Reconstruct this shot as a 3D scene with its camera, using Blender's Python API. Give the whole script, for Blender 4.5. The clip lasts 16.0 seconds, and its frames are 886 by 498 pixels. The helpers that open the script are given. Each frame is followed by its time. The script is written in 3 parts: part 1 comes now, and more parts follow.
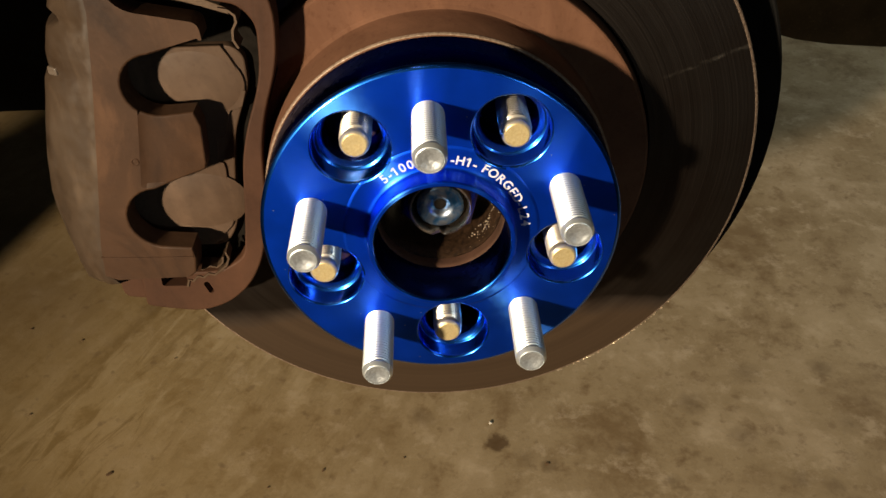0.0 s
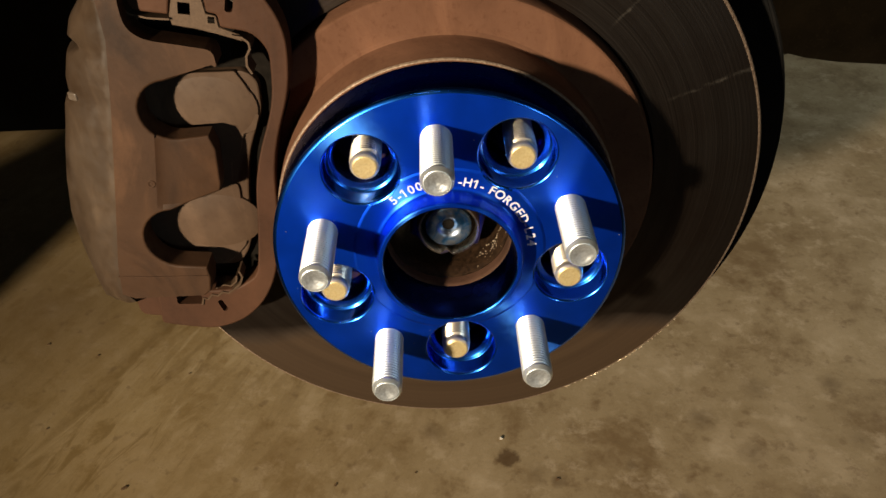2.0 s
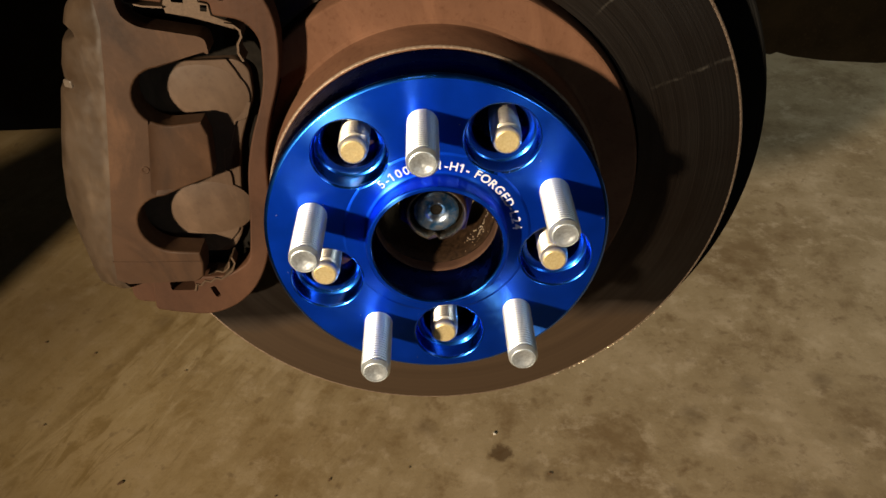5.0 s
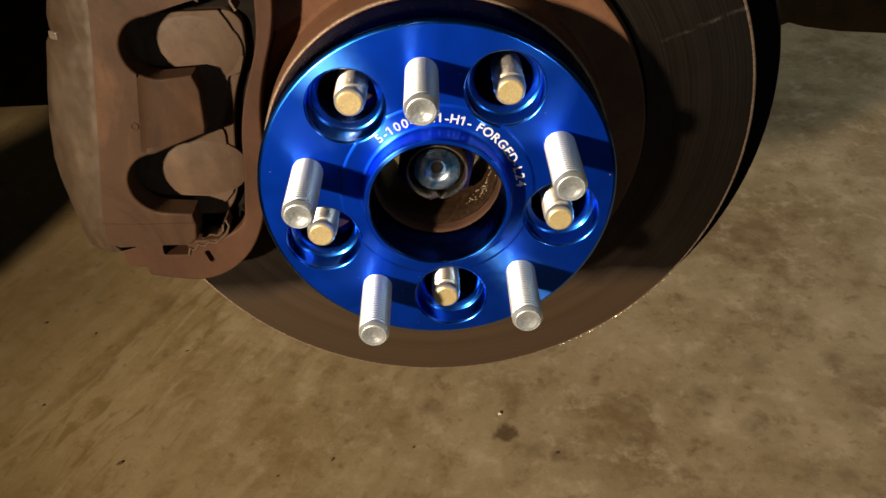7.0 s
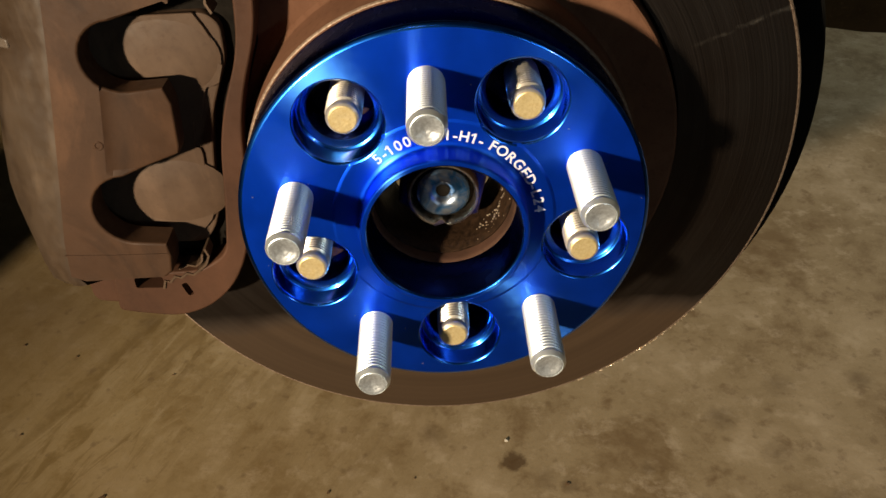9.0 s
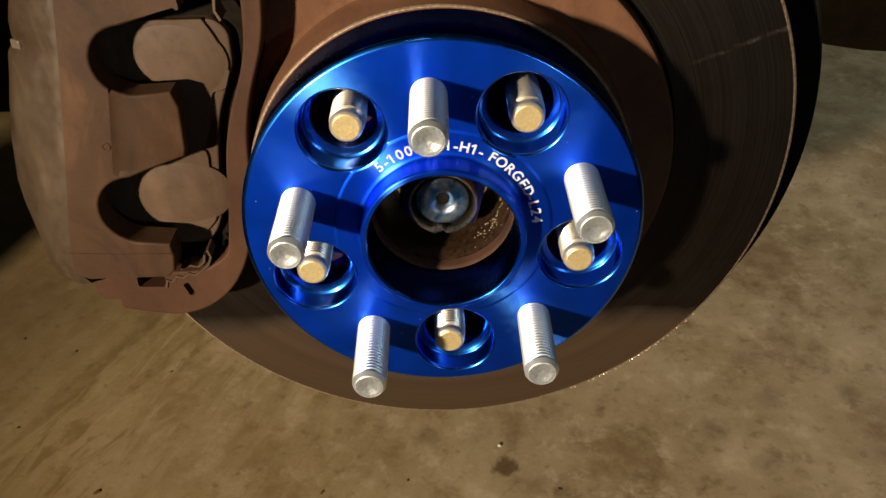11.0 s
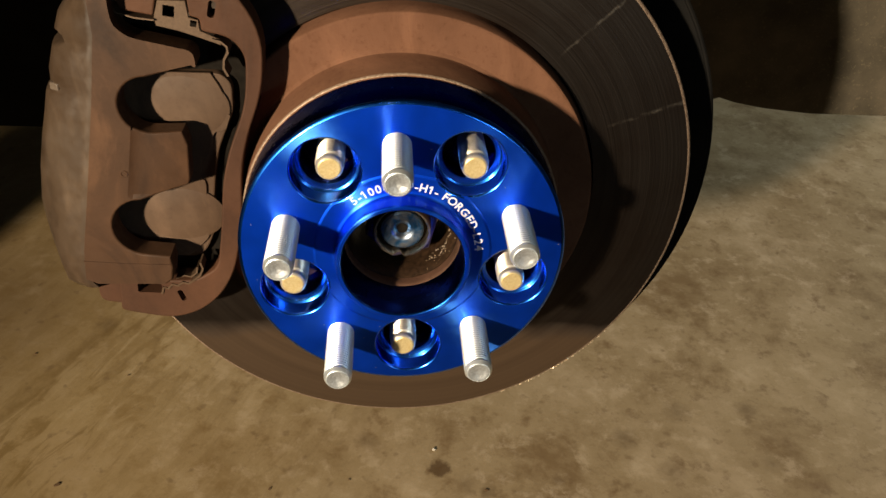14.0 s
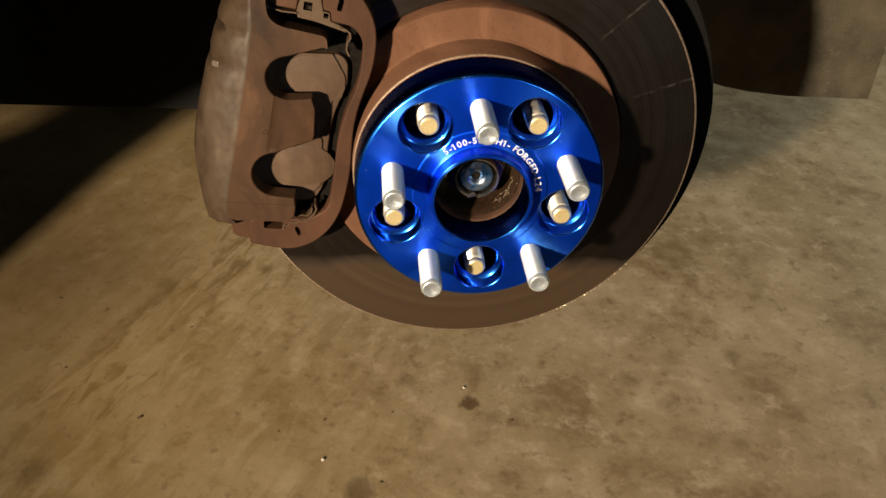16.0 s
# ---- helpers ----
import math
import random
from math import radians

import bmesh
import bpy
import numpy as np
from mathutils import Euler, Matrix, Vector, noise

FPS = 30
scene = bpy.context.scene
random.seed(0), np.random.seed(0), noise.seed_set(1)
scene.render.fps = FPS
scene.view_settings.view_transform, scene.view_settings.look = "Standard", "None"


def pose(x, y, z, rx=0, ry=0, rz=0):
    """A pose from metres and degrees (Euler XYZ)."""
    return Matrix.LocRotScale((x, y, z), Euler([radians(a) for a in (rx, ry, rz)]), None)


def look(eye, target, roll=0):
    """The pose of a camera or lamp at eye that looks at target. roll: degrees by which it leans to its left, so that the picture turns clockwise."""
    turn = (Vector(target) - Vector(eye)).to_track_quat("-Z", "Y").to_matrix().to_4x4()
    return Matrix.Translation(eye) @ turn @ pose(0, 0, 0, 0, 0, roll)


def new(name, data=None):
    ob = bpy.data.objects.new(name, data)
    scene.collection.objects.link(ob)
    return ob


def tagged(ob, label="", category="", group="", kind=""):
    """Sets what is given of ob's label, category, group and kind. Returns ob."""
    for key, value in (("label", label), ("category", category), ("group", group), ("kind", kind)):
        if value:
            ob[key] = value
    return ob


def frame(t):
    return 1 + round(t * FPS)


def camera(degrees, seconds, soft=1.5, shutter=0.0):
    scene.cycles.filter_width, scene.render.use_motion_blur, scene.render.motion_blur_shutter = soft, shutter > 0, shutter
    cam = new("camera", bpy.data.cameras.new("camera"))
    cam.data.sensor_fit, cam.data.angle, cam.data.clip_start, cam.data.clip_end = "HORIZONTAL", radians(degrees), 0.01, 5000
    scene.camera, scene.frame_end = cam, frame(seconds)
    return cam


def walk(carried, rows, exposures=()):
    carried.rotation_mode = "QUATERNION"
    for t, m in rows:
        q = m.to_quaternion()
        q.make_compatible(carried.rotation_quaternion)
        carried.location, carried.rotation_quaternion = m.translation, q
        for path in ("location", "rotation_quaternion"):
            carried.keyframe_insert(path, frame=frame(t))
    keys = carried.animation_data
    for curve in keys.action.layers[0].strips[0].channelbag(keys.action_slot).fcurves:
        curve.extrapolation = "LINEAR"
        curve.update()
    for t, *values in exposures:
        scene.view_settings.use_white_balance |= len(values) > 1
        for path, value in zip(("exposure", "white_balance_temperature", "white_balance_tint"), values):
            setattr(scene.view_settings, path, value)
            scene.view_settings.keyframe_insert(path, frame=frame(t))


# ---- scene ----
cam = camera(52.03, 16.0)
ROWS = [
    (0.0, -0.0037, -0.2758, 0.5876, 50.71, 1.37, -1.96),
    (0.5, 0.0004, -0.2780, 0.5934, 50.87, 1.54, -1.87),
    (1.0, 0.0012, -0.2804, 0.5917, 51.15, 1.56, -1.50),
    (1.5, -0.0001, -0.2835, 0.5895, 51.39, 1.71, -1.34),
    (2.0, -0.0016, -0.2806, 0.5943, 51.60, 1.94, -1.33),
    (2.5, -0.0019, -0.2866, 0.5993, 51.79, 1.88, -1.20),
    (3.0, 0.0034, -0.2828, 0.5948, 51.89, 1.73, -1.27),
    (3.5, -0.0023, -0.2868, 0.5822, 51.89, 1.47, -1.00),
    (4.0, -0.0030, -0.2826, 0.5854, 52.14, 1.44, -1.00),
    (4.2, 0.0000, -0.2824, 0.5848, 52.12, 1.47, -1.08),
    (6.3, 0.0056, -0.3156, 0.6037, 52.31, 2.69, -1.54),
    (6.5, 0.0131, -0.2934, 0.5896, 52.25, 2.50, -1.20),
    (7.0, 0.0045, -0.2901, 0.5712, 51.76, 2.31, -1.13),
    (7.5, 0.0071, -0.2972, 0.5848, 52.04, 2.57, -1.28),
    (8.0, 0.0075, -0.2796, 0.5818, 52.02, 2.75, -1.22),
    (8.5, -0.0011, -0.2491, 0.5468, 51.99, 2.69, -1.48),
    (9.0, 0.0008, -0.2489, 0.5529, 51.92, 2.50, -1.54),
    (9.2, 0.0019, -0.2526, 0.5558, 52.12, 2.29, -1.31),
    (11.3, 0.0005, -0.2532, 0.5590, 52.16, 1.02, -0.87),
    (11.5, -0.0029, -0.2552, 0.5612, 52.20, 0.90, -1.20),
    (12.0, -0.0075, -0.2797, 0.5822, 52.32, 0.74, -1.30),
    (12.5, -0.0195, -0.3067, 0.6120, 52.28, 0.30, -1.45),
    (13.0, -0.0212, -0.3190, 0.6130, 52.26, -0.19, -1.65),
    (13.5, -0.0029, -0.3200, 0.6068, 52.50, -0.48, -2.03),
    (14.0, -0.0095, -0.3103, 0.6025, 53.51, -2.89, -2.76),
    (14.5, -0.0086, -0.3009, 0.6014, 53.61, -3.55, -3.28),
    (15.0, -0.0154, -0.3069, 0.6011, 53.36, -3.67, -3.17),
    (15.5, -0.0391, -0.3545, 0.6145, 53.18, -4.04, -3.22),
    (16.0, -0.0675, -0.4187, 0.6450, 53.25, -3.61, -4.02),
]
walk(cam, [(t, pose(x, y, z, rx, ry, rz)) for t, x, y, z, rx, ry, rz in ROWS],
     [(0.0, 0.0), (12.5, 0.0), (13.0, 0.2), (13.5, 0.22), (14.0, 0.25), (16.0, 0.3)])

# hub frame: y runs along the axle into the car, the outer face of the spacer is y = 0; lengths there in millimetres
HUB_HEIGHT, CAMBER = 0.3704, 4.2
HUB = pose(0, 0, HUB_HEIGHT, -CAMBER, 0, 0)
MM = 0.001
SPIN = 3.9            # turn of the spacer about the axle, degrees
STUD_SPIN = 1.5       # turn of the hub's own studs


def at_hub(x, y, z):
    return HUB @ Vector((x * MM, y * MM, z * MM))


# ---------------------------------------------------------------- light
world = bpy.data.worlds.new("world")
scene.world = world
world.use_nodes = True
world.node_tree.nodes["Background"].inputs["Color"].default_value = (0.5, 0.6, 0.7, 1)
world.node_tree.nodes["Background"].inputs["Strength"].default_value = 0.0

key = new("work_light", bpy.data.lights.new("work_light", "SPOT"))
key.data.energy, key.data.shadow_soft_size, key.data.color = 335.0, 0.045, (1.0, 0.82, 0.585)
key.data.spot_size, key.data.spot_blend = radians(79), 0.33
key.matrix_world = look(at_hub(-1088, -1600, 400), at_hub(-1088, -1600, 400) + Vector((0.538, 0.828, 0.156)))

bulb = new("ceiling_bulb", bpy.data.lights.new("ceiling_bulb", "AREA"))
bulb.data.shape, bulb.data.size = "DISK", 0.14
bulb.data.energy, bulb.data.color = 0.4, (1.0, 0.95, 0.86)
bulb.matrix_world = look((-0.28, -1.7, 2.2), (0.1, 0.2, 0.2))

bench = new("bench_lamp", bpy.data.lights.new("bench_lamp", "SPOT"))
bench.data.energy, bench.data.shadow_soft_size, bench.data.color = 8.5, 0.03, (0.72, 0.91, 1.0)
bench.data.spot_size, bench.data.spot_blend = radians(50), 1.0
bench.matrix_world = look(at_hub(900, -1760, 330), at_hub(0, 0, 0))

far_lamp = new("far_lamp", bpy.data.lights.new("far_lamp", "SPOT"))
far_lamp.data.energy, far_lamp.data.shadow_soft_size, far_lamp.data.color = 90.0, 0.12, (0.92, 1.0, 0.90)
far_lamp.data.spot_size, far_lamp.data.spot_blend = radians(46), 1.0
far_lamp.matrix_world = look((2.3, 1.0, 1.3), (0.85, 0.72, 0.0))


# ---------------------------------------------------------------- materials
class Nodes:
    """A small builder for a node material."""

    def __init__(self, name):
        self.mat = bpy.data.materials.new(name)
        self.mat.use_nodes = True
        self.tree = self.mat.node_tree
        self.bsdf = self.tree.nodes["Principled BSDF"]

    def node(self, kind, **inputs):
        n = self.tree.nodes.new(kind)
        for key_, value in inputs.items():
            self.put(n.inputs[key_.replace("_", " ")], value)
        return n

    def put(self, socket, value):
        if isinstance(value, bpy.types.NodeSocket):
            self.tree.links.new(value, socket)
        else:
            socket.default_value = value

    def set(self, **inputs):
        for key_, value in inputs.items():
            self.put(self.bsdf.inputs[key_.replace("_", " ")], value)
        return self

    def place(self):
        return self.node("ShaderNodeTexCoord").outputs["Object"]

    def math(self, op, a, b=0.0, clamp=False):
        n = self.tree.nodes.new("ShaderNodeMath")
        n.operation, n.use_clamp = op, clamp
        self.put(n.inputs[0], a)
        self.put(n.inputs[1], b)
        return n.outputs[0]

    def noise(self, scale, detail=4.0, rough=0.55, vector=None, distortion=0.0):
        n = self.node("ShaderNodeTexNoise", Scale=scale, Detail=detail, Roughness=rough, Distortion=distortion)
        self.put(n.inputs["Vector"], vector or self.place())
        return n.outputs["Fac"]

    def ramp(self, fac, low, high, a=0.0, b=1.0):
        n = self.tree.nodes.new("ShaderNodeMapRange")
        n.clamp = True
        for i, v in enumerate((fac, low, high, a, b)):
            self.put(n.inputs[i], v)
        return n.outputs[0]

    def mix(self, fac, a, b, blend="MIX"):
        n = self.tree.nodes.new("ShaderNodeMix")
        n.data_type, n.blend_type = "RGBA", blend
        self.put(n.inputs[0], fac)
        for socket, v in ((n.inputs[6], a), (n.inputs[7], b)):
            self.put(socket, (*v, 1.0) if isinstance(v, tuple) and len(v) == 3 else v)
        return n.outputs[2]

    def bump(self, height, strength, distance):
        n = self.node("ShaderNodeBump", Strength=strength, Distance=distance, Height=height)
        self.put(self.bsdf.inputs["Normal"], n.outputs[0])
        return self

    def split(self, vector=None):
        return self.node("ShaderNodeSeparateXYZ", Vector=vector or self.place()).outputs

    def radius(self):
        """Distance from the object's own y axis."""
        x, _, z = self.split()
        return self.math("SQRT", self.math("ADD", self.math("MULTIPLY", x, x), self.math("MULTIPLY", z, z)))


def blue_turned():
    """The lathe-turned face: a satin lobe and one stretched across the turning marks."""
    m = Nodes("blue_anodised_turned_face")
    dirt = m.noise(70.0, 5.0)
    col = m.mix(m.ramp(dirt, 0.3, 0.7), (0.003, 0.062, 0.70), (0.004, 0.078, 0.85))
    m.set(Base_Color=col, Metallic=1.0, Roughness=m.ramp(m.noise(35.0, 4.0), 0.3, 0.7, 0.47, 0.53), Coat_Weight=0.12, Coat_Roughness=0.16, Coat_IOR=1.5)
    tangent = m.tree.nodes.new("ShaderNodeTangent")
    tangent.direction_type, tangent.axis = "RADIAL", "Y"
    streak = m.node("ShaderNodeBsdfAnisotropic", Color=m.mix(0.55, col, (0.10, 0.42, 1.0)), Roughness=m.ramp(m.noise(260.0, 3.0), 0.3, 0.7, 0.37, 0.40), Anisotropy=0.58, Rotation=0.0)
    streak.distribution = "BECKMANN"
    m.put(streak.inputs["Tangent"], tangent.outputs[0])
    mix = m.tree.nodes.new("ShaderNodeMixShader")
    mix.inputs[0].default_value = 0.36
    m.put(mix.inputs[1], m.bsdf.outputs[0])
    m.put(mix.inputs[2], streak.outputs[0])
    m.put(m.tree.nodes["Material Output"].inputs["Surface"], mix.outputs[0])
    return m.mat


def blue_polished():
    m = Nodes("blue_anodised_polished_edge")
    m.set(Base_Color=m.mix(m.ramp(m.noise(120.0, 4.0), 0.3, 0.7), (0.016, 0.17, 0.88), (0.024, 0.21, 0.97)), Metallic=1.0, Roughness=m.ramp(m.noise(60.0, 3.0), 0.3, 0.7, 0.19, 0.25), Specular_Tint=(0.2, 0.45, 0.9, 1), Coat_Weight=1.0, Coat_Roughness=0.08, Coat_IOR=1.55)
    return m.mat


# same anodise as the rest; shade in bore, holes and rim side is painted darker
def blue_in_shade():
    m = Nodes("blue_anodised_in_shade")
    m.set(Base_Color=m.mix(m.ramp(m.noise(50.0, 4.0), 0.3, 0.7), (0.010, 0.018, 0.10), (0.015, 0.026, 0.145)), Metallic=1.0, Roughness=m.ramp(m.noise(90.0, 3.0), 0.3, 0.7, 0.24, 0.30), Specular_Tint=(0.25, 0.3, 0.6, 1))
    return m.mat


def plated(name, a, b, rough, metal=1.0, relief=0.1, uneven=1.0):
    m = Nodes(name)
    n = m.noise(1100.0, 4.0)
    m.set(Base_Color=m.mix(m.ramp(n, 0.3, 0.75), a, b), Metallic=metal, Roughness=m.ramp(m.noise(700.0, 3.0), 0.3, 0.7, rough - 0.06 * uneven, rough + 0.08 * uneven))
    if relief:
        m.bump(m.noise(600.0, 4.0), relief, 0.0003)
    return m.mat


def blued():
    """Heat-blued steel: grey with cloudy blue stains."""
    m = Nodes("blued_axle_steel")
    cloud = m.noise(130.0, 4.0, 0.6, distortion=1.2)
    m.set(Base_Color=m.mix(m.ramp(cloud, 0.40, 0.60), (0.035, 0.15, 0.34), (0.27, 0.30, 0.35)), Metallic=1.0, Roughness=m.ramp(m.noise(300.0, 3.0), 0.3, 0.7, 0.30, 0.42))
    m.bump(cloud, 0.25, 0.0004)
    return m.mat


def rust(name, a, b, c, rough=0.85, relief=0.0006, scale=1.0, gloss=0.25, smear=0.0, speck=0.55):
    """Rusty or dusty cast iron: two colours in broad patches, a third in fine specks."""
    m = Nodes(name)
    broad, fine = m.noise(28.0 * scale, 6.0, 0.6), m.noise(420.0 * scale, 4.0, 0.6)
    col = m.mix(m.ramp(broad, 0.34, 0.66), a, b)
    col = m.mix(m.ramp(fine, 0.56, 0.74, 0.0, speck), col, c)
    if smear:
        stretch = m.node("ShaderNodeMapping", Vector=m.place(), Rotation=(0, 0.5, 0), Scale=(1.0, 1.0, 0.45)).outputs[0]
        drift = m.noise(34.0, 6.0, 0.66, stretch, 0.8)
        col = m.mix(m.ramp(drift, 0.50, 0.74, 0.0, smear), col, tuple(min(1.0, 2.1 * v) for v in b))
        col = m.mix(m.ramp(drift, 0.46, 0.30, 0.0, smear), col, tuple(0.45 * v for v in c))
    m.set(Base_Color=col, Roughness=m.ramp(fine, 0.3, 0.7, rough - 0.12, rough + 0.06), Metallic=0.0, Specular_IOR_Level=gloss)
    m.bump(m.math("ADD", m.math("MULTIPLY", broad, 0.7), m.math("MULTIPLY", fine, 0.35)), 0.5, relief)
    return m.mat


def friction_steel():
    m = Nodes("worn_rotor_face")
    r = m.radius()
    ring = m.noise(1400.0, 3.0, 0.6, m.node("ShaderNodeCombineXYZ", X=r).outputs[0])
    wide = m.noise(160.0, 3.0, 0.6, m.node("ShaderNodeCombineXYZ", X=r).outputs[0])
    patch = m.noise(22.0, 5.0)
    x, _, z = m.split()
    turn = m.math("ARCTAN2", z, x)
    col = m.mix(m.ramp(wide, 0.25, 0.75), (0.060, 0.047, 0.039), (0.110, 0.090, 0.076))
    col = m.mix(m.ramp(patch, 0.4, 0.7, 0.0, 0.5), col, (0.05, 0.026, 0.014))
    # browner, rougher and less metallic below about z = -80 mm
    rusty = m.ramp(m.math("ADD", z, m.math("MULTIPLY", m.math("SUBTRACT", m.noise(40.0, 4.0), 0.5), 0.012)), -0.077, -0.088)
    col = m.mix(rusty, col, m.mix(m.ramp(wide, 0.35, 0.65), (0.044, 0.026, 0.0135), (0.062, 0.038, 0.021)))
    marks = 0.0
    for where, wide_, r0 in ((0.375, 0.010, 0.100), (0.80, 0.008, 0.096)):
        near = m.math("ABSOLUTE", m.math("SUBTRACT", m.math("ADD", turn, m.math("MULTIPLY", m.noise(240.0, 2.0), 0.02)), where))
        mark = m.math("MULTIPLY", m.ramp(near, 0.0, wide_, 0.7, 0.0), m.ramp(r, r0, r0 + 0.012, 0.0, 1.0))
        mark = m.math("MULTIPLY", mark, m.ramp(m.noise(170.0, 4.0), 0.4, 0.62))
        marks = m.math("MAXIMUM", mark, marks)
    col = m.mix(marks, col, (0.42, 0.36, 0.29))
    m.set(Base_Color=col, Metallic=m.ramp(rusty, 0.0, 1.0, 1.0, 0.35), Roughness=m.math("ADD", m.ramp(ring, 0.3, 0.7, 0.31, 0.42), m.math("MULTIPLY", rusty, 0.14)))
    m.bump(m.math("ADD", ring, wide), 0.22, 0.0003)
    return m.mat


def concrete():
    m = Nodes("stained_concrete")
    at = m.place()
    big, mid, fine = m.noise(2.6, 6.0, 0.6), m.noise(34.0, 9.0, 0.70, distortion=0.15), m.noise(190.0, 6.0, 0.62)
    blot = m.noise(8.0, 7.0, 0.72, distortion=0.15)
    x, y, _ = m.split()
    # scuffs that run slantwise over the part behind the caliper
    turned = m.node("ShaderNodeMapping", Vector=at, Rotation=(0, 0, -1.1), Scale=(1.0, 1.0, 1.0)).outputs[0]
    scuff = m.noise(38.0, 5.0, 0.62, m.node("ShaderNodeMapping", Vector=turned, Scale=(0.36, 1.5, 1)).outputs[0], 0.6)
    across = m.math("SUBTRACT", m.math("MULTIPLY", m.math("ADD", x, 0.321), 0.9), m.math("MULTIPLY", m.math("SUBTRACT", y, 0.268), 0.44))
    zone = m.math("MAXIMUM", m.ramp(m.math("ABSOLUTE", m.math("SUBTRACT", across, 0.04)), 0.13, 0.02), m.ramp(x, 0.08, -0.12, 0.0, 0.35))
    col = m.mix(m.ramp(big, 0.35, 0.68), (0.27, 0.195, 0.105), (0.36, 0.272, 0.16))
    col = m.mix(m.ramp(blot, 0.50, 0.68, 0.0, 0.6), col, (0.48, 0.375, 0.25))
    col = m.mix(m.ramp(blot, 0.48, 0.36, 0.0, 0.8), col, (0.165, 0.100, 0.040))
    col = m.mix(m.ramp(mid, 0.53, 0.66, 0.0, 0.6), col, (0.48, 0.38, 0.26))
    col = m.mix(m.ramp(mid, 0.45, 0.31, 0.0, 0.75), col, (0.15, 0.086, 0.036))
    col = m.mix(m.math("MULTIPLY", m.math("MULTIPLY", m.ramp(scuff, 0.52, 0.61, 0.0, 0.8), m.ramp(blot, 0.36, 0.52)), zone), col, (0.10, 0.056, 0.022))
    drag = m.math("MULTIPLY", m.ramp(m.math("ABSOLUTE", m.math("ADD", across, m.math("MULTIPLY", m.math("SUBTRACT", mid, 0.5), 0.05))), 0.011, 0.001, 0.0, 0.75), m.math("MULTIPLY", m.ramp(y, 0.19, 0.23), m.ramp(y, 0.42, 0.36)))
    col = m.mix(m.math("MULTIPLY", drag, m.ramp(scuff, 0.38, 0.52)), col, (0.085, 0.047, 0.018))
    col = m.mix(m.math("MULTIPLY", m.ramp(scuff, 0.46, 0.36, 0.0, 0.6), zone), col, (0.50, 0.40, 0.26))
    # golden tint towards the left: the warmer light there, painted into the colour
    col = m.mix(m.math("MULTIPLY", m.ramp(x, 0.06, -0.30, 0.0, 0.55), m.ramp(big, 0.3, 0.6, 0.6, 1.0)), col, (0.32, 0.208, 0.066))
    col = m.mix(m.ramp(fine, 0.58, 0.74, 0.0, 0.18), col, (0.13, 0.085, 0.045))
    col = m.mix(m.ramp(m.noise(75.0, 3.0, 0.5), 0.62, 0.72, 0.0, 0.45), col, (0.14, 0.082, 0.036))
    # oil drops and damp spots; the broad last one is painted shade behind the caliper
    wob = m.math("MULTIPLY", m.math("SUBTRACT", m.noise(160.0, 3.0), 0.5), 0.012)
    for sx, sy, r, deep, soft in ((0.0425, 0.1925, 0.0105, 0.85, 0.35), (-0.064, 0.090, 0.017, 0.6, 0.5), (-0.019, 0.223, 0.013, 0.4, 0.8), (0.081, 0.168, 0.009, 0.5, 0.7), (0.208, 0.225, 0.015, 0.5, 0.9), (0.329, 0.258, 0.014, 0.5, 0.9), (0.240, 0.188, 0.015, 0.35, 0.9), (0.141, 0.180, 0.009, 0.4, 0.9), (0.273, 0.145, 0.011, 0.4, 0.9), (0.175, 0.148, 0.008, 0.45, 0.8), (0.297, 0.137, 0.010, 0.4, 0.8), (0.064, 0.175, 0.014, 0.3, 0.95),
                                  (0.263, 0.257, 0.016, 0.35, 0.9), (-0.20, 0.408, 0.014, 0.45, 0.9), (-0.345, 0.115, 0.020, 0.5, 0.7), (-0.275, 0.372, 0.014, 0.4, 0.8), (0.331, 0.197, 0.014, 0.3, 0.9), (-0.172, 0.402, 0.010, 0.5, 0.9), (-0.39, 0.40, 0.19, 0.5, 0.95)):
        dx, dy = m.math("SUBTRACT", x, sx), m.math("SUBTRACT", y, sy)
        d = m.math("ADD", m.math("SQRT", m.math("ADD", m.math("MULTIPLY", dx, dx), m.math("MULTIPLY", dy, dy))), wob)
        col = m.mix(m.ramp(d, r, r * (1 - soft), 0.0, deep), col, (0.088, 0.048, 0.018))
    col = m.mix(1.0, col, (0.88, 0.88, 0.88), "MULTIPLY")
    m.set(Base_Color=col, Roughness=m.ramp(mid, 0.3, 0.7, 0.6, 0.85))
    m.bump(m.math("ADD", m.math("MULTIPLY", mid, 0.6), m.math("MULTIPLY", fine, 0.3)), 0.3, 0.002)
    return m.mat


def plain(name, a, b, rough, scale=60.0, relief=0.0005, metal=0.0):
    m = Nodes(name)
    n = m.noise(scale, 5.0, 0.6)
    m.set(Base_Color=m.mix(m.ramp(n, 0.3, 0.7), a, b), Roughness=rough, Metallic=metal)
    m.bump(n, 0.3, relief)
    return m.mat


BLUE, TURNED = blue_polished(), blue_turned()
BLUE_SHADE = blue_in_shade()
ZINC = plated("bright_zinc_steel", (0.95, 0.99, 1.0), (0.88, 0.96, 1.0), 0.40, 0.85, 0.0, 0.4)
TIP = plated("grey_steel_tip", (0.66, 0.70, 0.74), (0.42, 0.44, 0.46), 0.36, 0.75, 0.8)
GOLD = plated("yellow_zinc_steel", (0.82, 0.68, 0.38), (0.64, 0.48, 0.21), 0.42, 0.6, 0.35)
OLD_ZINC = plated("dull_zinc_steel", (0.86, 0.80, 0.70), (0.72, 0.65, 0.54), 0.30, 0.75, 0.0, 0.4)
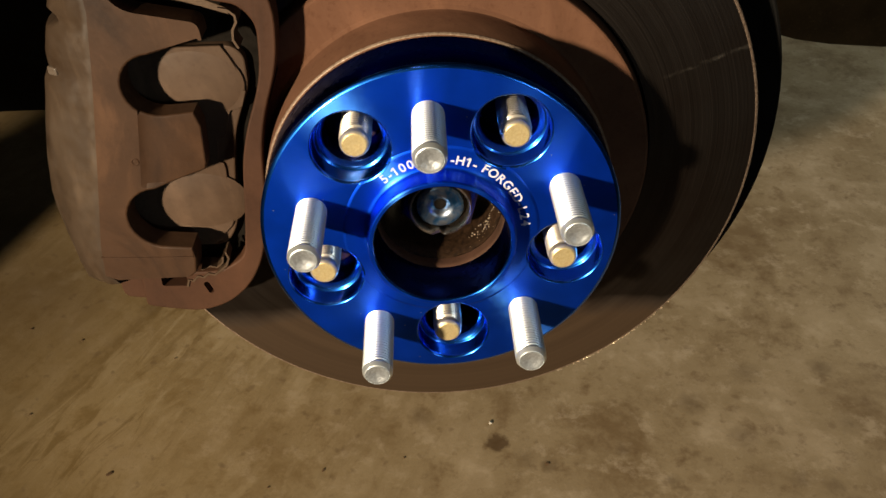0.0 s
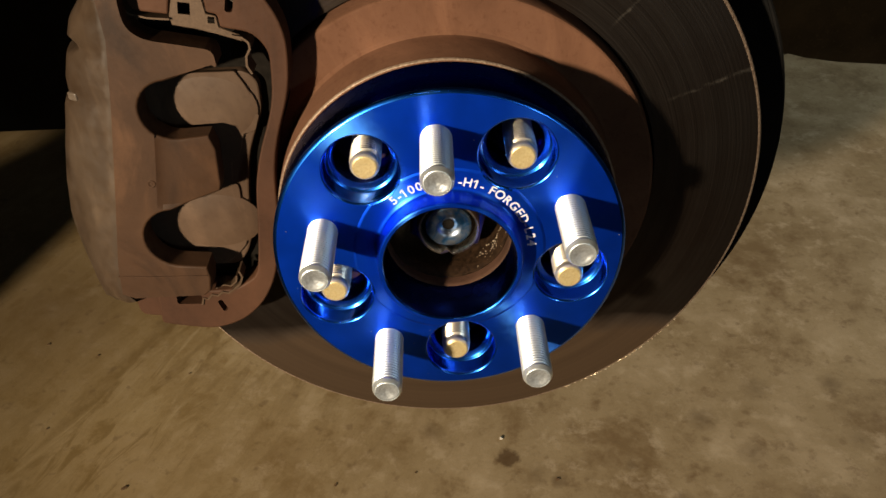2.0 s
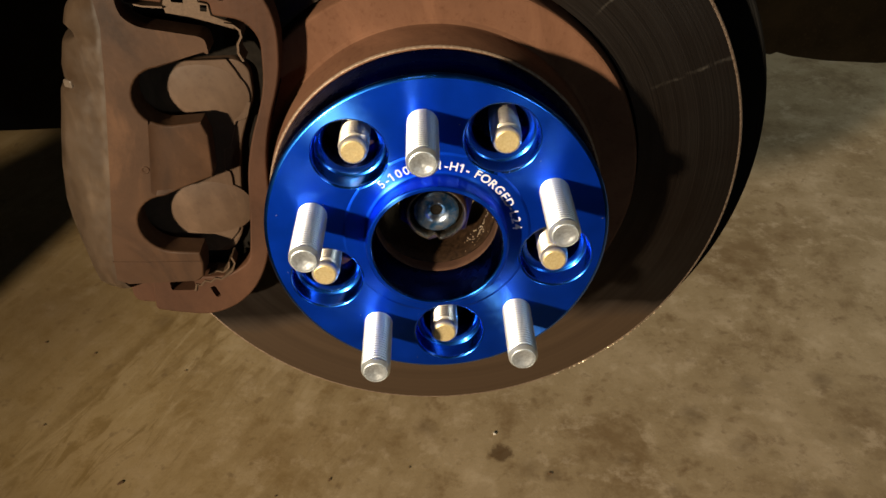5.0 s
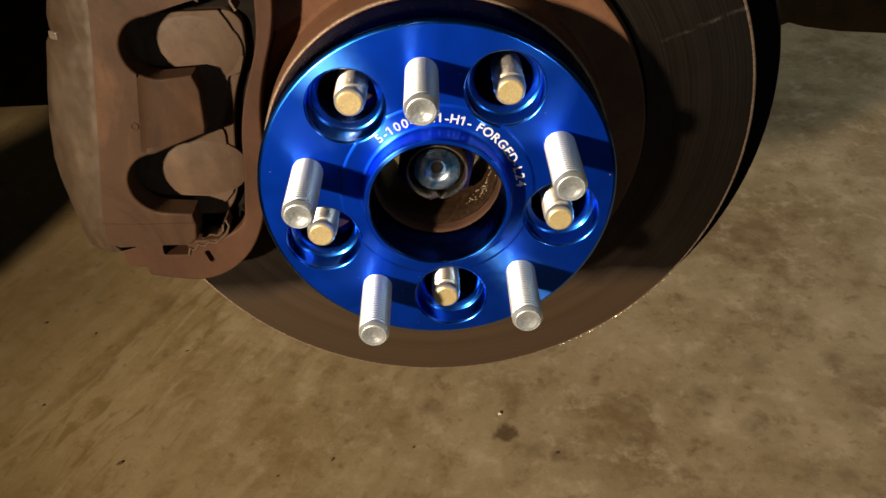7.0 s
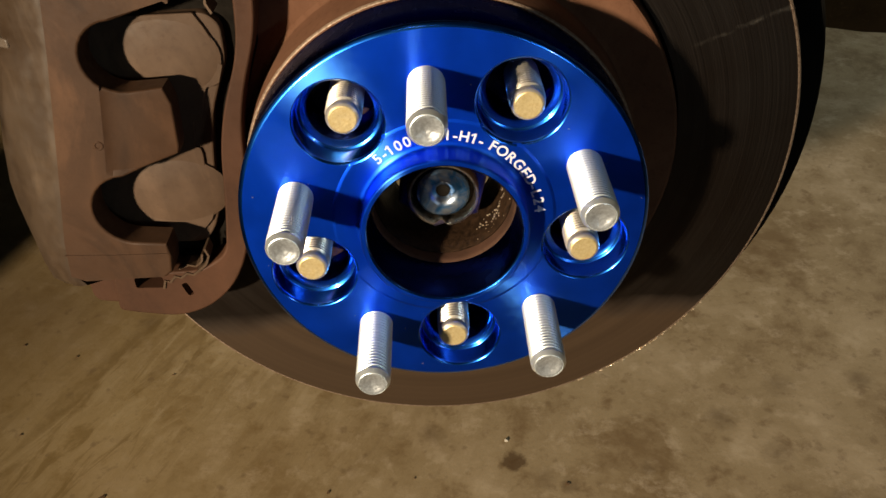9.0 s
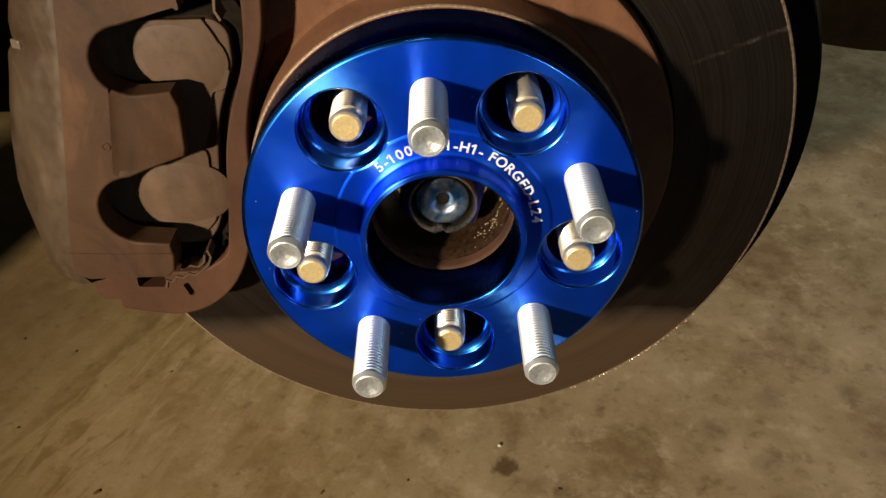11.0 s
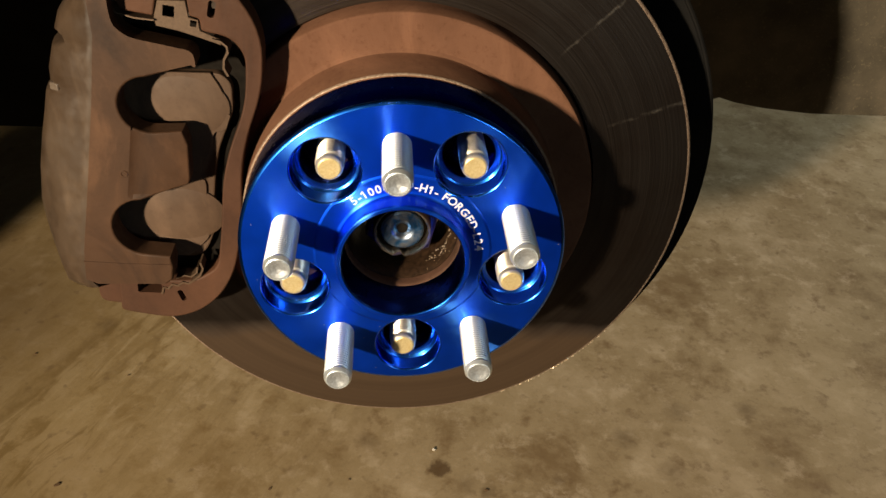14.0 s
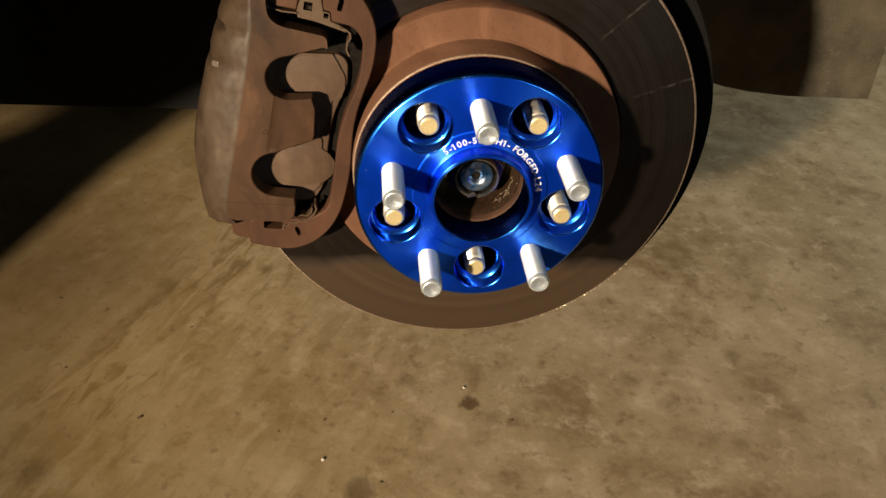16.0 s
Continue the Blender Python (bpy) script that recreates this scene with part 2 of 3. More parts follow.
HAT_RUST = rust("rusty_iron_hat", (0.108, 0.051, 0.029), (0.132, 0.065, 0.039), (0.078, 0.035, 0.019), 0.9, 0.0005, gloss=0.12, smear=0.3)
DUSTY = rust("brake_dust_cast_iron", (0.040, 0.0187, 0.0086), (0.055, 0.0268, 0.0132), (0.029, 0.013, 0.006), 0.62, 0.00025, smear=0.7, speck=0.15)
# greyer than the claw: the sheen on the bridge's lit side, painted in
BRIDGE_SHEEN = rust("cast_iron_with_sheen_tint", (0.036, 0.0215, 0.0122), (0.056, 0.0380, 0.0245), (0.029, 0.0162, 0.009), 0.42, 0.00008, 0.45, 0.5, 0.6, 0.12)
# lighter, smoother iron for the small nub
FLECK_IRON = rust("lighter_nub_iron", (0.075, 0.055, 0.040), (0.11, 0.085, 0.065), (0.05, 0.035, 0.024), 0.45, 0.0001, gloss=0.5, speck=0.2)
BRACKET = rust("rusty_bracket_iron", (0.048, 0.0196, 0.0094), (0.060, 0.0262, 0.0132), (0.030, 0.0135, 0.0068), 0.72, 0.0004, smear=0.4, speck=0.25)
SHIM = rust("dusty_pad_plate", (0.056, 0.032, 0.0185), (0.088, 0.055, 0.035), (0.042, 0.023, 0.013), 0.6, 0.0003, smear=0.45, speck=0.3)
CLIP = plated("dusty_spring_steel", (0.105, 0.066, 0.040), (0.072, 0.044, 0.026), 0.5, 0.35, 0.15)
ROTOR = friction_steel()
WORN = plated("worn_edge_steel", (0.36, 0.27, 0.20), (0.11, 0.062, 0.038), 0.5, 0.35, 1.0)
LETTER = plain("engraved_white", (0.72, 0.76, 0.82), (0.62, 0.66, 0.74), 0.5, 900.0, 0.0001)
BLACK = plain("black_plastic", (0.004, 0.004, 0.004), (0.008, 0.0075, 0.007), 0.85)
# pad lining; also painted where dimple, axle gap and pad gap lie in shade
LINING_AND_GAP = plain("black_lining_and_gap_shade", (0.006, 0.005, 0.004), (0.012, 0.01, 0.008), 0.95, 300.0)
DUSTBLACK = rust("dusty_black_liner", (0.05, 0.043, 0.03), (0.10, 0.083, 0.058), (0.15, 0.125, 0.085), 0.8, 0.001, 0.8)
SHIELD = plain("black_sheet_steel", (0.004, 0.004, 0.004), (0.008, 0.007, 0.006), 0.7)
GREASE = plain("dark_grease", (0.010, 0.006, 0.0035), (0.04, 0.022, 0.012), 0.35, 500.0, 0.001)
COPPER = rust("rusty_hub_pilot", (0.05, 0.027, 0.018), (0.10, 0.052, 0.034), (0.036, 0.019, 0.012), 0.6, 0.0003)
AXLE = blued()
FLECK = plated("bright_metal_fleck_and_glint", (0.95, 0.80, 0.6), (0.85, 0.7, 0.5), 0.3, 0.8, 0.0)
CONCRETE = concrete()
for dull, level in ((LINING_AND_GAP, 0.05), (BLACK, 0.2), (GREASE, 0.35), (SHIELD, 0.08)):
    dull.node_tree.nodes["Principled BSDF"].inputs["Specular IOR Level"].default_value = level
WALL = plain("painted_garage_wall", (0.08, 0.075, 0.066), (0.11, 0.10, 0.09), 0.9, 3.0)
PAINT = plain("dark_car_paint", (0.012, 0.013, 0.016), (0.016, 0.017, 0.02), 0.25, 40.0, 0.0001)


# ---------------------------------------------------------------- mesh helpers
def lathe(profile, segs=96, closed=True):
    """Turns a profile of (radius, y) in millimetres about the y axis."""
    bm = bmesh.new()
    loops = []
    for r, y in profile:
        if r < 1e-6:
            loops.append([bm.verts.new((0, y, 0))])
        else:
            loops.append([bm.verts.new((r * math.cos(a), y, r * math.sin(a))) for a in (2 * math.pi * k / segs for k in range(segs))])
    pairs = list(zip(loops, loops[1:])) + ([(loops[-1], loops[0])] if closed else [])
    for a, b in pairs:
        for k in range(segs):
            j = (k + 1) % segs
            corners = [a[k % len(a)], a[j % len(a)], b[j % len(b)], b[k % len(b)]]
            corners = list(dict.fromkeys(corners))
            if len(corners) > 2:
                bm.faces.new(corners)
    bmesh.ops.recalc_face_normals(bm, faces=bm.faces)
    return bm


def lathe_arc(radius, y, thick, a0, a1, segs=60, sides=8):
    """A round bar bent along an arc about the y axis."""
    bm = bmesh.new()
    loops = []
    for k in range(segs + 1):
        a = radians(a0 + (a1 - a0) * k / segs)
        loops.append([bm.verts.new(((radius + thick * math.cos(b)) * math.cos(a), y + thick * math.sin(b), (radius + thick * math.cos(b)) * math.sin(a))) for b in (2 * math.pi * i / sides for i in range(sides))])
    for p, q in zip(loops, loops[1:]):
        for i in range(sides):
            bm.faces.new((p[i], p[(i + 1) % sides], q[(i + 1) % sides], q[i]))
    bm.faces.new(loops[0])
    bm.faces.new(loops[-1])
    bmesh.ops.recalc_face_normals(bm, faces=bm.faces)
    return bm


def rounded(points, steps=5):
    """An outline with its corners rounded: points of (x, z, radius)."""
    out, n = [], len(points)
    for i, (x, z, r) in enumerate(points):
        p, a, b = Vector((x, z)), Vector(points[i - 1][:2]), Vector(points[(i + 1) % n][:2])
        u, v = (a - p), (b - p)
        cut = min(r, 0.48 * u.length, 0.48 * v.length)
        if cut < 0.05:
            out.append(p)
            continue
        s, e = p + u.normalized() * cut, p + v.normalized() * cut
        for k in range(steps + 1):
            t = k / steps
            out.append(s * (1 - t) ** 2 + p * 2 * t * (1 - t) + e * t * t)
    return out


def plate(outline, y0, y1, bevel=0.8, segs=2, pick=None):
    """A plate with the outline (x, z) from y0 (front) to y1, its front edges bevelled, or only those that pick chooses by (x, z)."""
    bm = bmesh.new()
    front = [bm.verts.new((p[0], y0, p[1])) for p in outline]
    back = [bm.verts.new((p[0], y1, p[1])) for p in outline]
    n = len(outline)
    f = bm.faces.new(front)
    b = bm.faces.new(back[::-1])
    for k in range(n):
        bm.faces.new((front[k], back[k], back[(k + 1) % n], front[(k + 1) % n]))
    bmesh.ops.recalc_face_normals(bm, faces=bm.faces)
    if bevel:
        edges = [e for e in f.edges if pick is None or pick(*((e.verts[0].co + e.verts[1].co) / 2).xz)]
        bmesh.ops.bevel(bm, geom=edges, offset=bevel, segments=segs, profile=0.5, affect="EDGES", clamp_overlap=True)
    bmesh.ops.triangulate(bm, faces=[x for x in bm.faces if len(x.verts) > 4])
    return bm


def thread(radius, depth, pitch, y0, y1, tip, segs=32):
    """A threaded bar from y0 (base) to y1; tip: rows of (radius, y) that end it."""
    bm = bmesh.new()
    way, rows = (1 if y1 > y0 else -1), []
    for i in range(int(abs(y1 - y0) / pitch)):
        y = y0 + way * i * pitch
        rows += [(radius, y), (radius, y + way * 0.20 * pitch), (radius - depth, y + way * 0.56 * pitch), (radius - depth, y + way * 0.62 * pitch)]
    loops = [[bm.verts.new((r * math.cos(2 * math.pi * k / segs), y, r * math.sin(2 * math.pi * k / segs))) for k in range(segs)] for r, y in rows + tip]
    for a, b in zip(loops, loops[1:]):
        for k in range(segs):
            bm.faces.new((a[k], a[(k + 1) % segs], b[(k + 1) % segs], b[k]))
    bm.faces.new(loops[0])
    bm.faces.new(loops[-1])
    bmesh.ops.recalc_face_normals(bm, faces=bm.faces)
    return bm


def finish(ob, material, smooth=35):
    ob.data.materials.clear()
    ob.data.materials.append(material)
    ob.data.shade_smooth()
    ob.data.set_sharp_from_angle(angle=radians(smooth))
    for f in ob.data.polygons:
        if abs(f.normal.y) > 0.9995:
            f.use_smooth = False
    return ob


def part(name, bm, material, parent=None, label="", scale=MM, smooth=35, m=None):
    """Links a bmesh (in millimetres) as one mesh object, under a thing or part if one is given."""
    if scale != 1:
        bmesh.ops.scale(bm, vec=(scale,) * 3, verts=bm.verts)
    mesh = bpy.data.meshes.new(name)
    bm.to_mesh(mesh)
    bm.free()
    ob = finish(new(name, mesh), material, smooth)
    if parent:
        ob.parent = parent
    if m is not None:
        ob.matrix_basis = m
    if label:
        ob["label"] = label
    return ob


def again(ob, parent, m):
    """Another part that shares the mesh of ob, with ob's own parts."""
    o = ob.copy()
    scene.collection.objects.link(o)
    o.parent, o.matrix_basis = parent, m
    for c in ob.children:
        again(c, o, c.matrix_basis.copy())
    return o


def thing(name, label, category, m=None, group="", kind=""):
    ob = new(name)
    ob.empty_display_size = 0.02
    ob.matrix_basis = HUB if m is None else m
    return tagged(ob, label, category, group, kind)


def join(*bms):
    whole = bmesh.new()
    for b in bms:
        mesh = bpy.data.meshes.new("tmp")
        b.to_mesh(mesh)
        whole.from_mesh(mesh)
        b.free()
        bpy.data.meshes.remove(mesh)
    return whole


def shift(bm, m):
    bmesh.ops.transform(bm, matrix=m, verts=bm.verts)
    return bm


def ring_place(radius, degrees, y=0.0):
    a = radians(degrees)
    return Matrix.Translation((radius * MM * math.cos(a), y * MM, radius * MM * math.sin(a)))


def box(x0, x1, y0, y1, z0, z1):
    bm = bmesh.new()
    bmesh.ops.create_cube(bm, size=1.0, matrix=Matrix.LocRotScale(((x0 + x1) / 2, (y0 + y1) / 2, (z0 + z1) / 2), None, (x1 - x0, y1 - y0, z1 - z0)))
    return bm


def cut(ob, cutters):
    """Takes the cutters' solids out of ob's mesh."""
    for c in cutters:
        mod = ob.modifiers.new("cut", "BOOLEAN")
        mod.operation, mod.solver, mod.object, mod.use_self = "DIFFERENCE", "EXACT", c, True
    bpy.context.view_layer.update()
    mesh = bpy.data.meshes.new_from_object(ob.evaluated_get(bpy.context.evaluated_depsgraph_get()))
    ob.modifiers.clear()
    old, ob.data = ob.data, mesh
    bpy.data.meshes.remove(old)
    for c in cutters:
        data = c.data
        bpy.data.objects.remove(c)
        bpy.data.meshes.remove(data)


# ---------------------------------------------------------------- setting
def ground():
    bm = bmesh.new()
    bmesh.ops.create_grid(bm, x_segments=60, y_segments=60, size=1.0, matrix=Matrix.Diagonal((3.2, 3.2, 1, 1)))
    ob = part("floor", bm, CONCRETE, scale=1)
    return tagged(ob, "bare stained brown grey concrete garage floor", "floor", kind="structure")


def room():
    for name, size in (("wall_north", (-3.2, 3.2, 3.2, 3.35, 0, 2.6)), ("wall_south", (-3.2, 3.2, -3.35, -3.2, 0, 2.6)),
                       ("wall_east", (3.2, 3.35, -3.35, 3.35, 0, 2.6)), ("wall_west", (-3.35, -3.2, -3.35, 3.35, 0, 2.6))):
        tagged(part(name, box(*size), WALL, scale=1), "plain painted garage wall", "wall", kind="structure")
    tagged(part("ceiling", box(-3.35, 3.35, -3.35, 3.35, 2.6, 2.7), WALL, scale=1), "plain painted garage ceiling", "ceiling", kind="structure")


ground()
room()


# ---------------------------------------------------------------- wheel spacer
def wheel_spacer():
    top = thing("wheel_spacer", "blue anodised aluminium wheel spacer bolted over the rotor hat", "wheel spacer", HUB @ pose(0, 0, 0, 0, -SPIN, 0))
    body = part("body", lathe([(25.8, -8.7), (25.95, -9.2), (26.4, -9.5), (27.6, -9.5), (28.05, -9.2), (28.2, -8.7), (28.3, -2.2), (28.45, -1.3), (28.8, -0.75), (29.3, -0.45), (30.2, -0.35), (36.9, -0.35), (37.3, -0.29), (37.7, -0.13), (38.0, 0),
                               (68.0, 0), (68.25, 0.06), (68.5, 0.18), (69.1, 0.54), (69.35, 0.78), (69.5, 1.05), (69.6, 1.5), (69.6, 24.4), (69.0, 25), (28.3, 25), (28.3, 12), (25.8, 12)], 192), BLUE, top)
    cutters = []
    for k in range(5):
        c = part("cutter", lathe([(0, -2), (15.5, -2), (15.5, -0.12), (14.95, 0.08), (14.55, 0.4), (14.3, 0.85), (14.2, 1.4), (14.0, 7.4), (13.8, 7.7), (13.0, 7.8), (12.75, 7.95), (11.3, 9.5), (11.0, 10.0), (10.9, 27), (0, 27)], 64, closed=False), BLUE, None)
        c.matrix_world = top.matrix_basis @ ring_place(50, 54 + 72 * k)
        cutters.append(c)
    bpy.context.view_layer.update()
    cut(body, cutters)
    finish(body, BLUE, 50)
    body.data.materials.append(TURNED)
    # darker blue that holds the shade of the bore, hole depths and rim side
    body.data.materials.append(BLUE_SHADE)
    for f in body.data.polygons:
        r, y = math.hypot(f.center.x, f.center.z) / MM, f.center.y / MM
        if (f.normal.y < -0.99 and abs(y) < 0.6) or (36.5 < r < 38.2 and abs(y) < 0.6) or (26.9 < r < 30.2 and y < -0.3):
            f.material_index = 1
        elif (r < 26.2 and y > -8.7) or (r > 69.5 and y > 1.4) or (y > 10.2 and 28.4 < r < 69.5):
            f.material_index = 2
    first = part("stud", thread(6.0, 0.85, 1.5, 4.0, -30.6, [(5.75, -30.6), (5.9, -30.75), (5.9, -31.1), (5.7, -31.5), (4.95, -32.75), (4.75, -32.85), (4.6, -32.6), (4.6, -30.2)]),
                 ZINC, top, "bright zinc-plated threaded wheel stud", smooth=24, m=ring_place(50.5, 90) @ pose(0, 0, 0, 0, 40, 0))
    part("tip", lathe([(0, -31.9), (1.2, -32.05), (2.4, -32.35), (3.4, -32.65), (4.0, -32.8), (4.5, -32.82), (4.58, -32.6), (0, -30.5)], 28, closed=False), TIP, first, "dull grey dimpled stud end")
    for k in range(1, 5):
        again(first, top, ring_place(50.5, 90 + 72 * k) @ pose(0, 0, 0, 0, 31 * k, 0))
    # specks of metal dust on the face
    for k in range(14):
        r = random.Random(900 + k)
        a, d = radians(r.uniform(0, 360)), r.uniform(39, 67)
        speck = again(speck, top, Matrix()) if k else part("speck", lathe([(0, -0.16), (0.16, 0), (0, 0.06)], 6, closed=False), FLECK, top, "tiny bright speck of metal dust")
        speck.matrix_basis = Matrix.Translation((d * MM * math.cos(a), -0.04 * MM, d * MM * math.sin(a))) @ Matrix.Scale(r.uniform(0.7, 1.5), 4)
    # lettering round the bore
    words, radius, height = "5-100-56.1-H1- FORGED-L24", 30.8, 3.7
    letters, at = [], 128.5
    advance = {"-": 3.6, ".": 2.9, " ": 2.6, "1": 5.0, "G": 6.6, "O": 6.6, "D": 6.2, "R": 6.2, "H": 6.2}
    total = sum(advance.get(c, 5.4) for c in words)
    deg = at
    for c in words:
        wide = advance.get(c, 5.4) * 130.0 / total
        if c != " ":
            font = bpy.data.curves.new("letter", "FONT")
            font.body, font.size, font.extrude, font.align_x = c, height * 1.36, 0.03, "CENTER"
            font.offset = 0.10
            tmp = new("letter", font)
            bpy.context.view_layer.update()
            mesh = bpy.data.meshes.new_from_object(tmp.evaluated_get(bpy.context.evaluated_depsgraph_get()))
            bpy.data.objects.remove(tmp)
            b = bmesh.new()
            b.from_mesh(mesh)
            bpy.data.meshes.remove(mesh)
            a = radians(deg - wide / 2)
            if c == "1":
                b = join(b, shift(box(-0.28, 0.28, -0.75, 0.75, -0.03, 0.03), Matrix.Translation((-0.62, height * 0.80, 0)) @ Matrix.Rotation(radians(-52), 4, "Z")))
            shift(b, Matrix.Translation((radius * math.cos(a), -0.38, radius * math.sin(a))) @ Matrix.Rotation(math.pi / 2 - a, 4, "Y") @ Matrix.Rotation(math.pi / 2, 4, "X"))
            letters.append(b)
        deg -= wide
    part("lettering", join(*letters), LETTER, top, "white engraved lettering")
    return top


wheel_spacer()


# ---------------------------------------------------------------- hub, axle and rotor
def wheel_hub():
    top = thing("wheel_hub", "rusty steel wheel hub with yellow zinc studs", "wheel hub", HUB @ pose(0, 0, 0, 0, -STUD_SPIN, 0))
    part("flange", lathe([(25.3, 14.2), (27.9, 14.2), (27.9, 32), (60, 32.2), (60, 44), (20, 44), (20, 40), (25.3, 40)], 96), GREASE, top)
    part("pilot_rim", lathe([(25.0, 17.5), (25.2, 14.0), (25.4, 13.0), (25.9, 12.3), (27.0, 12.2), (27.7, 13), (27.7, 14.15), (25.3, 14.15), (25.3, 17.5)], 96), COPPER, top, "coppery worn pilot rim")
    g = lathe([(25.2, 39.8), (25.2, 17.6), (24.6, 17.3), (23.4, 19.0), (22.4, 26), (20, 39.8)], 64)
    for v in g.verts:
        v.co += 0.5 * noise.noise_vector(v.co * 0.5)
    part("grease", g, GREASE, top, "dark speckled grease")
    for k in range(46):
        r = random.Random(k)
        a, w = radians(r.uniform(-62, -8)), r.uniform(18, 26)
        fleck = again(fleck, top, Matrix()) if k else part("fleck", join(lathe([(0, -0.34), (0.34, 0), (0, 0.34)], 5, closed=False)), FLECK, top, "tiny bright metal fleck")
        fleck.matrix_basis = Matrix.Translation(((24.4 - 0.28 * (w - 17)) * MM * math.cos(a), w * MM, (24.4 - 0.28 * (w - 17)) * MM * math.sin(a))) @ Matrix.Scale(r.uniform(0.7, 1.5), 4)
    stud = part("stud", thread(6.0, 0.95, 1.5, 27.0, 1.6, [(5.6, 1.3), (5.6, 0.9), (5.3, 0.2), (4.75, -0.3)]), OLD_ZINC, top, "dull zinc-plated threaded stud", smooth=24, m=ring_place(50, 54))
    part("tip", lathe([(0, -0.55), (4.3, -0.6), (4.7, -0.35), (4.7, 0.4), (0, 0.4)], 28, closed=False), GOLD, stud, "yellow zinc stud end")
    for k in range(1, 5):
        again(stud, top, ring_place(50, 54 + 72 * k) @ pose(0, 0, 0, 0, 47 * k, 0))
    axle = thing("axle_shaft", "blued steel axle end with a centre dimple", "axle")
    # dimple painted black for the shade in its depth
    part("dimple", lathe([(0, 21.7), (1.0, 21.5), (2.0, 20.9), (2.5, 20.4), (2.5, 21.9), (0, 21.9)], 32, closed=False), LINING_AND_GAP, axle, "centre dimple painted black for its shade")
    part("shaft", lathe([(2.55, 21.9), (2.55, 20.4), (3.6, 19.2), (4.6, 18.5), (5.6, 18.2), (8.6, 17.9), (9.5, 18.8), (9.5, 70), (2.55, 70)], 48), AXLE, axle)
    # solid black ring added in place of the gap's shade
    part("groove", lathe([(9.55, 21.5), (11.2, 21.5), (11.2, 22.4), (9.55, 22.4)], 48), LINING_AND_GAP, axle, "black ring added for the shaded gap round the axle end")
    nut = thing("axle_nut", "tan zinc axle nut staked onto the axle", "nut")
    hexa = plate([(17.0 * math.cos(a), 17.0 * math.sin(a)) for a in (math.pi / 3 * k + 0.3 for k in range(6))], 22.0, 39.5, 1.2)
    part("hexagon", hexa, plated("violet_zinc_nut", (0.17, 0.14, 0.24), (0.11, 0.09, 0.14), 0.5), nut, "violet-tinted hexagon")
    collar = lathe([(11.4, 17.0), (11.8, 16.2), (12.4, 16.2), (12.8, 17.0), (13.0, 22.5), (11.3, 22.5)], 72)
    for v in collar.verts:
        a = math.degrees(math.atan2(v.co.z, v.co.x))
        push = max(0.0, 1 - abs(a + 97) / 13) * max(0.0, min(1.0, (22.0 - v.co.y) / 4))
        v.co.x *= 1 - 0.25 * push
        v.co.z *= 1 - 0.25 * push
    part("collar", collar, plated("tan_zinc_collar", (0.60, 0.50, 0.38), (0.44, 0.36, 0.28), 0.32, 1.0, 0.0), nut, "staked tan collar")


wheel_hub()


